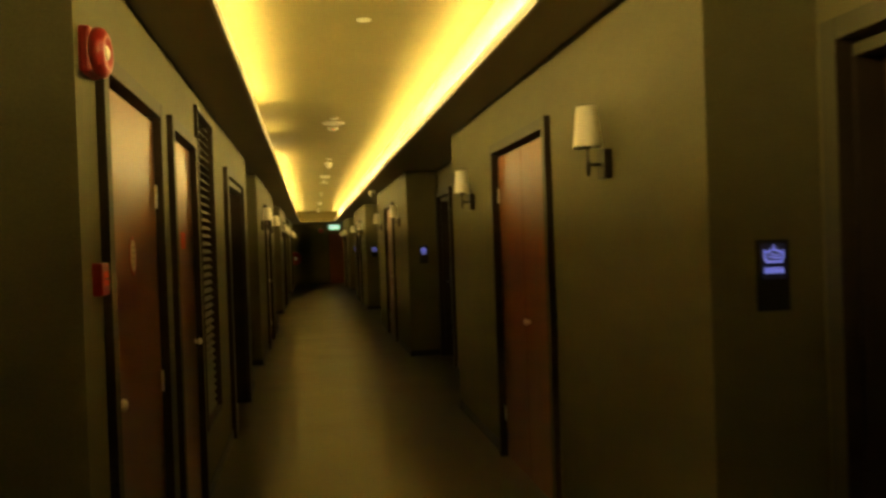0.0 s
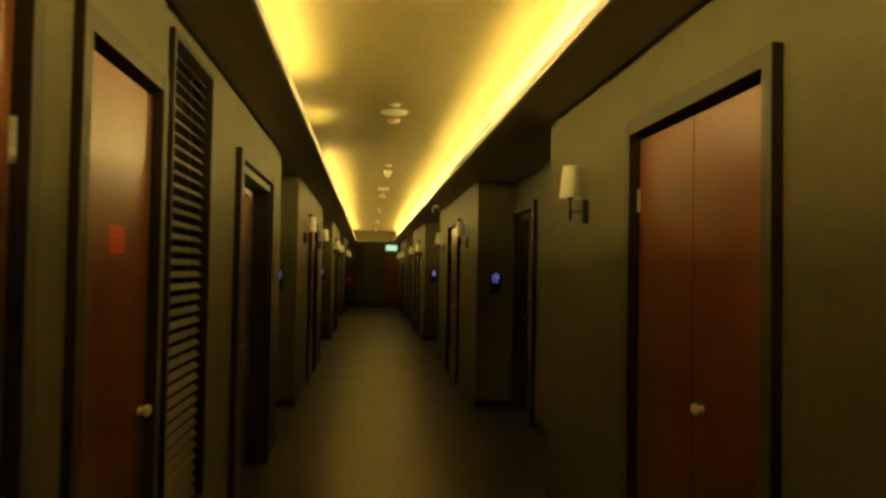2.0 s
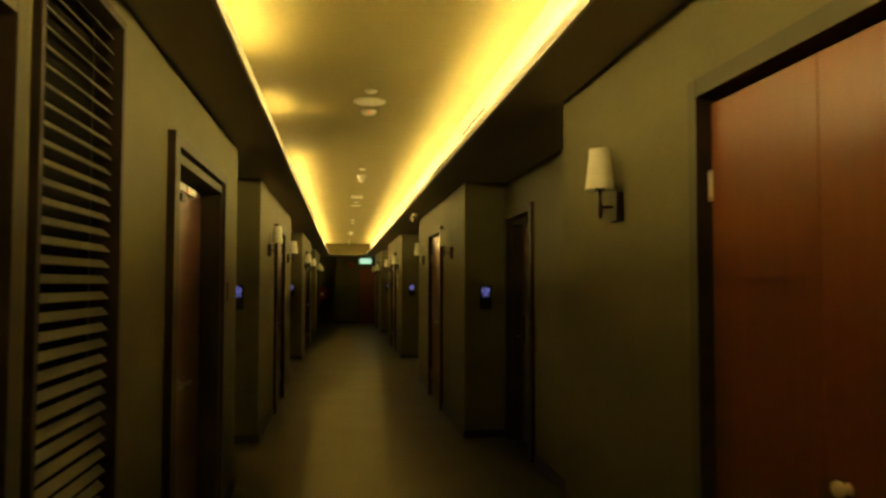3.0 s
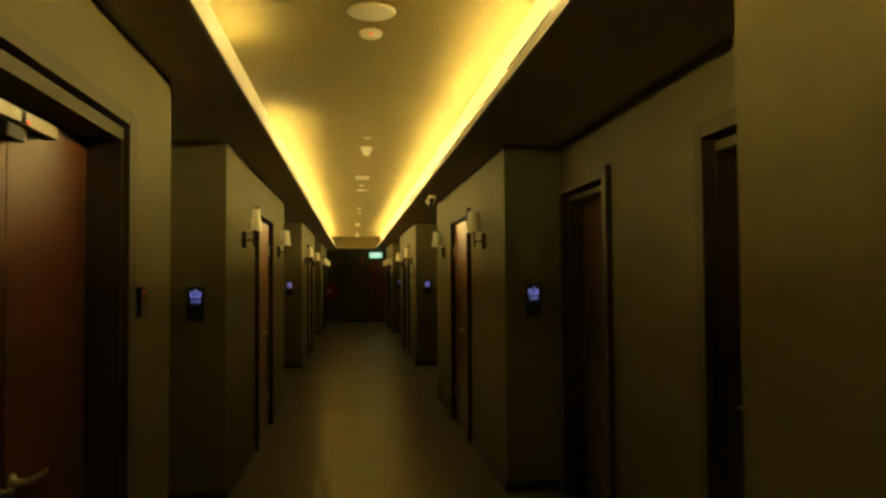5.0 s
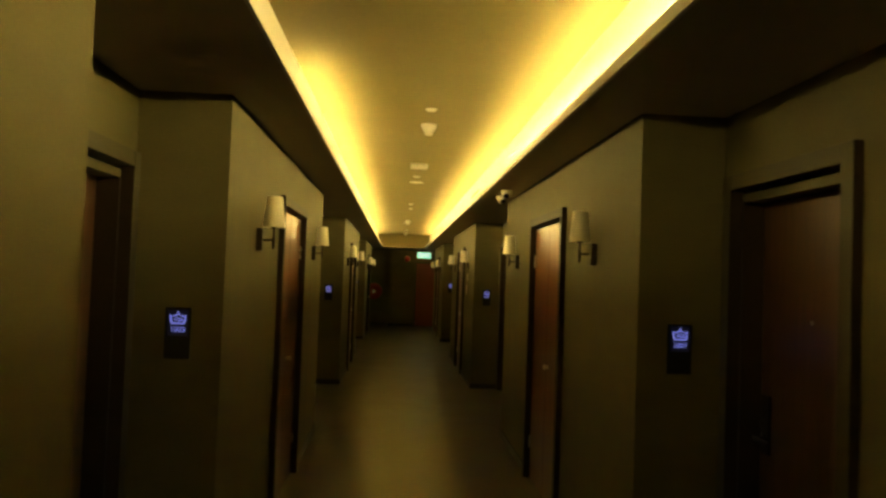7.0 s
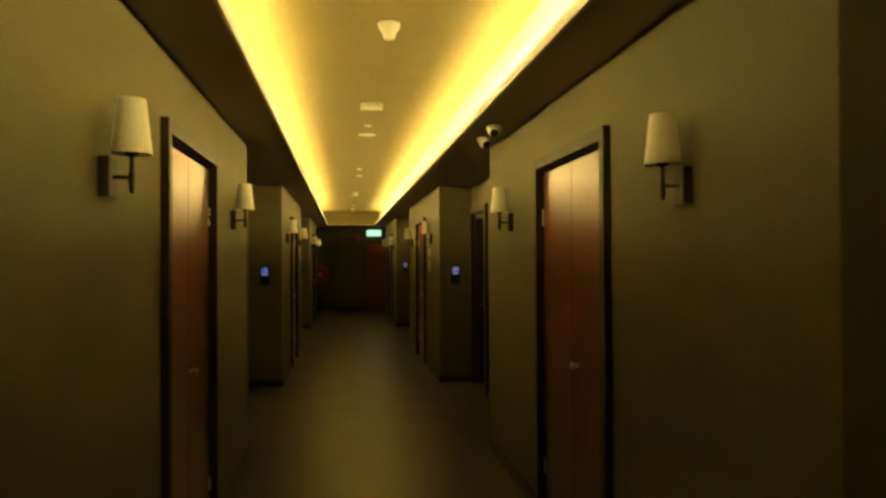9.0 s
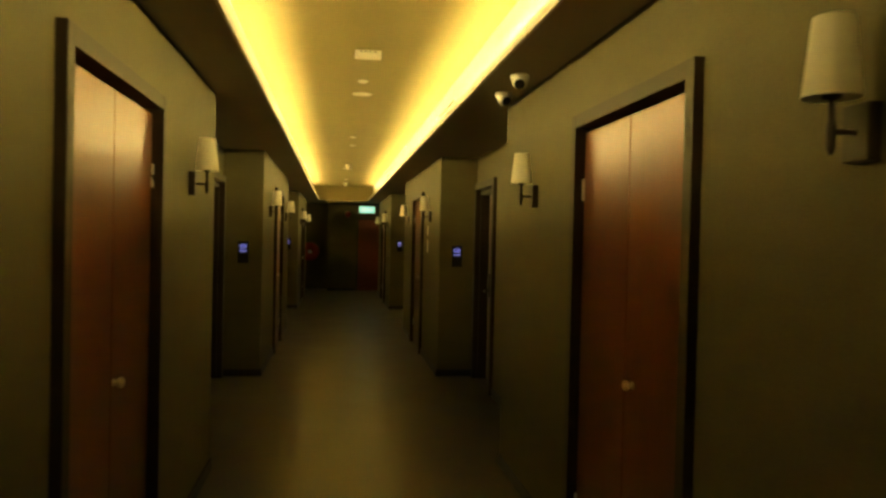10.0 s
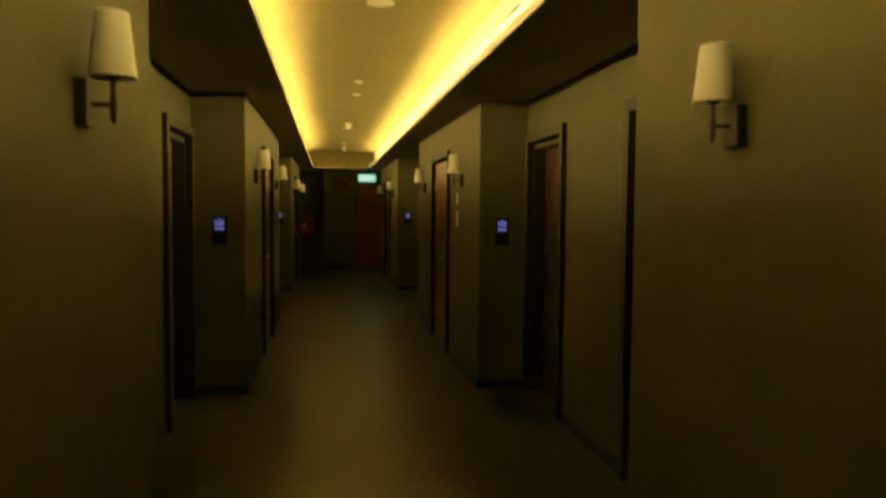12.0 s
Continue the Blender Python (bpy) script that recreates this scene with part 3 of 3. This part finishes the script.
root = new("card_reader")
bm = bmesh.new()
box(bm, -0.040, 0.040, 0, 0.030, -0.060, 0.060, 0, 0.006)
mesh("housing", bm, [M_BLACK], root)
bm = bmesh.new()
box(bm, -0.004, 0.004, 0.0302, 0.0316, 0.036, 0.044)
tagged(mesh("indicator", bm, [M_REDLED], root), "tiny red indicator light")
root.matrix_basis = on_left(7.30, 1.41)
tagged(root, "black access card reader with red light beside the door", "card reader")

for z, hh in ((1.62, 0.055), (1.43, 0.075)):
    bm = bmesh.new()
    box(bm, -0.055, 0.055, 0, 0.003, -hh, hh, 0, 0.001)
    for i in range(4):
        box(bm, -0.040, 0.040 - 0.012 * (i % 3), 0.0032, 0.0036, hh * (0.7 - 0.4 * i) - 0.004, hh * (0.7 - 0.4 * i) + 0.004, 1)
    tagged(mesh("wall_notice", bm, [M_PAPER, M_INK], None, on_right(18.02, z)), "small pale printed notice on the corridor wall", "notice", "notices beside the closet door")


# ---- ceiling devices ----
def turned(name, profile, material, label, category, group=""):
    bm = bmesh.new()
    lathe(bm, [(r, -z) for r, z in profile], 28)
    return tagged(mesh(name, bm, [material]), label, category, group)


DOWN = [(0, 0.004), (0.062, 0.004), (0.072, 0.006), (0.088, 0.004), (0.092, 0.0), (0.0, 0.0)]
first = turned("speaker_disc", DOWN, M_DEVICE, "flat round white ceiling disc", "ceiling speaker", "ceiling discs")
first.matrix_basis = pose(0.01, 15.58, CEIL)
copy_thing(first, pose(-0.005, 23.3, CEIL))
turned("cover_plate", [(0, 0.006), (0.036, 0.006), (0.044, 0.003), (0.046, 0.0), (0, 0)], M_DEVICE, "small round cream cover plate on the ceiling",
       "cover plate").matrix_basis = pose(0.035, 4.12, CEIL)
disc = turned("ceiling_speaker", [(0, 0.016), (0.100, 0.014), (0.116, 0.010), (0.122, 0.005), (0.122, 0.0), (0, 0.0)], M_DEVICE,
              "wide flat round cream ceiling speaker", "ceiling speaker")
disc.matrix_basis = pose(-0.03, 7.90, CEIL)
smoke = turned("smoke_detector", [(0, 0.034), (0.036, 0.032), (0.051, 0.026), (0.060, 0.018), (0.063, 0.008), (0.063, 0.0), (0, 0.0)], M_DEVICE,
               "low round cream smoke detector with a red light", "smoke detector")
smoke.matrix_basis = pose(-0.025, 8.22, CEIL)
one_box("indicator", (-0.005, 0.005, -0.056, -0.046, -0.031, -0.022), M_REDLED, smoke)
small = turned("sprinkler", [(0, 0.014), (0.030, 0.014), (0.034, 0.011), (0.036, 0.006), (0.044, 0.004), (0.046, 0.0), (0, 0)], M_DEVICE,
               "small flat cream concealed sprinkler plate on the ceiling", "sprinkler", "ceiling sprinklers")
small.matrix_basis = pose(-0.03, 7.60, CEIL)
for x, y in ((0.01, 11.28), (0.0, 15.0), (-0.005, 18.6), (0.01, 19.5), (0.0, 26.2)):
    copy_thing(small, pose(x, y, CEIL))
cone = turned("heat_detector", [(0, 0.085), (0.030, 0.084), (0.034, 0.078), (0.036, 0.062), (0.058, 0.026), (0.062, 0.012), (0.062, 0.0), (0, 0)], M_DEVICE,
              "tapered white detector fixed to the ceiling", "detector", "tapered ceiling detectors")
cone.matrix_basis = pose(0.015, 11.83, CEIL)
for y in (22.5, 27.2):
    copy_thing(cone, pose(0.0, y, CEIL))
root = new("emergency_light")
bm = bmesh.new()
box(bm, -0.092, 0.092, -0.05, 0.05, -0.046, 0, 0, 0.006)
mesh("housing", bm, [M_DEVICE], root)
bm = bmesh.new()
for i in range(4):
    box(bm, -0.060 + i * 0.032, -0.040 + i * 0.032, -0.0525, -0.0502, -0.016, -0.010)
tagged(mesh("vents", bm, [M_BLACK], root), "dark vent slots")
root.matrix_basis = pose(0.0, 13.99, CEIL)
tagged(root, "white rectangular emergency light box on the ceiling", "emergency light")


def dome_camera():
    root = new("security_camera")
    bm = bmesh.new()
    lathe(bm, [(0, 0), (0.050, 0), (0.052, -0.010), (0.050, -0.030), (0.044, -0.036), (0, -0.036)], 28)
    mesh("base", bm, [M_PLASTIC], root)
    bm = bmesh.new()
    lathe(bm, [(0.041, 0.0), (0.041, 0.016), (0.036, 0.030), (0.024, 0.041), (0.010, 0.045), (0, 0.046)], 24, pose(0, -0.006, -0.034, 152))
    mesh("eyeball", bm, [M_PLASTIC], root)
    bm = bmesh.new()
    lathe(bm, [(0.030, 0.036), (0.029, 0.043), (0.020, 0.050), (0, 0.051)], 20, pose(0, -0.004, -0.034, 128))
    tagged(mesh("lens", bm, [M_BLACK], root), "glossy black lens")
    return tagged(root, "small white eyeball security camera under the soffit", "security camera", "security cameras")


eye_cam = dome_camera()
eye_cam.matrix_basis = pose(0.80, 13.20, SOFFIT - 0.001, 0, 0, 20)
copy_thing(eye_cam, pose(0.775, 12.69, SOFFIT - 0.001, 0, 0, -15))

# air slots in the back of the east cove
for y0, y1 in ((7.40, 8.36), (14.9, 15.8), (22.4, 23.3)):
    bm = bmesh.new()
    box(bm, -0.004, 0.0, y0, y1, -0.0155, -0.0125)
    box(bm, -0.004, 0.0, y0, y1, 0.0125, 0.0155)
    # dark strip painted as the slot's shaded inside
    box(bm, -0.0025, -0.0005, y0, y1, -0.0125, 0.0125, 1)
    tagged(mesh("air_slot", bm, [M_LIP, M_VOID], None, pose(COVE_R, 0, 2.682)), "thin dark linear air slot in the light cove", "air vent", "linear air slots")

# ---- exit sign, bell and hose reel at the far end ----
root = new("exit_sign")
one_box("housing", (-0.215, 0.215, -0.03, 0.03, -0.095, 0.095), M_PLASTIC, root, 0.006)
bm = bmesh.new()
box(bm, -0.205, 0.205, -0.034, -0.0305, -0.085, 0.085)
mesh("lit_panel", bm, [M_EXIT], root)
bm = bmesh.new()
box(bm, -0.15, -0.03, -0.037, -0.0345, -0.05, 0.05)
box(bm, 0.0, 0.16, -0.037, -0.0345, -0.02, 0.03)
tagged(mesh("pictogram", bm, [M_EXITW], root), "white lit pictogram shapes")
for x in (-0.14, 0.14):
    one_box("hanger", (x - 0.006, x + 0.006, -0.006, 0.006, 0.094, SOFFIT - 2.245), M_STEEL, root)
root.matrix_basis = pose(0.62, 29.2, 2.245)
tagged(root, "glowing green exit sign hung under the ceiling", "exit sign")

bm = bmesh.new()
lathe(bm, [(0, 0), (0.04, 0), (0.045, 0.02), (0.085, 0.025), (0.092, 0.035), (0.080, 0.055), (0.05, 0.068), (0, 0.072)], 28, OUT)
tagged(mesh("fire_bell", bm, [M_RED], None, facing_back(0.115, Y_END, 2.12)), "round red fire bell high on the end wall", "fire bell")

root = new("hose_reel")
bm = bmesh.new()
for y in (0.05, 0.19):
    lathe(bm, [(0.05, y), (0.25, y), (0.262, y + 0.008), (0.25, y + 0.016), (0.05, y + 0.016), (0.05, y)], 36, OUT)
mesh("drum", bm, [M_RED], root)
bm = bmesh.new()
lathe(bm, [(0.05, 0.066)] + [(0.205 + 0.012 * math.sin(i * math.pi / 2), 0.070 + 0.0075 * i) for i in range(16)] + [(0.05, 0.188)], 36, OUT)
tagged(mesh("hose", bm, [M_BLACK], root), "coiled black hose")
bm = bmesh.new()
lathe(bm, [(0, 0), (0.05, 0), (0.05, 0.22), (0.03, 0.235), (0, 0.235)], 20, OUT)
tagged(mesh("hub", bm, [M_STEEL], root), "steel hub")
root.matrix_basis = facing_back(-0.92, 30.35, 1.06)
tagged(root, "red fire hose reel on the dark end wall", "hose reel")
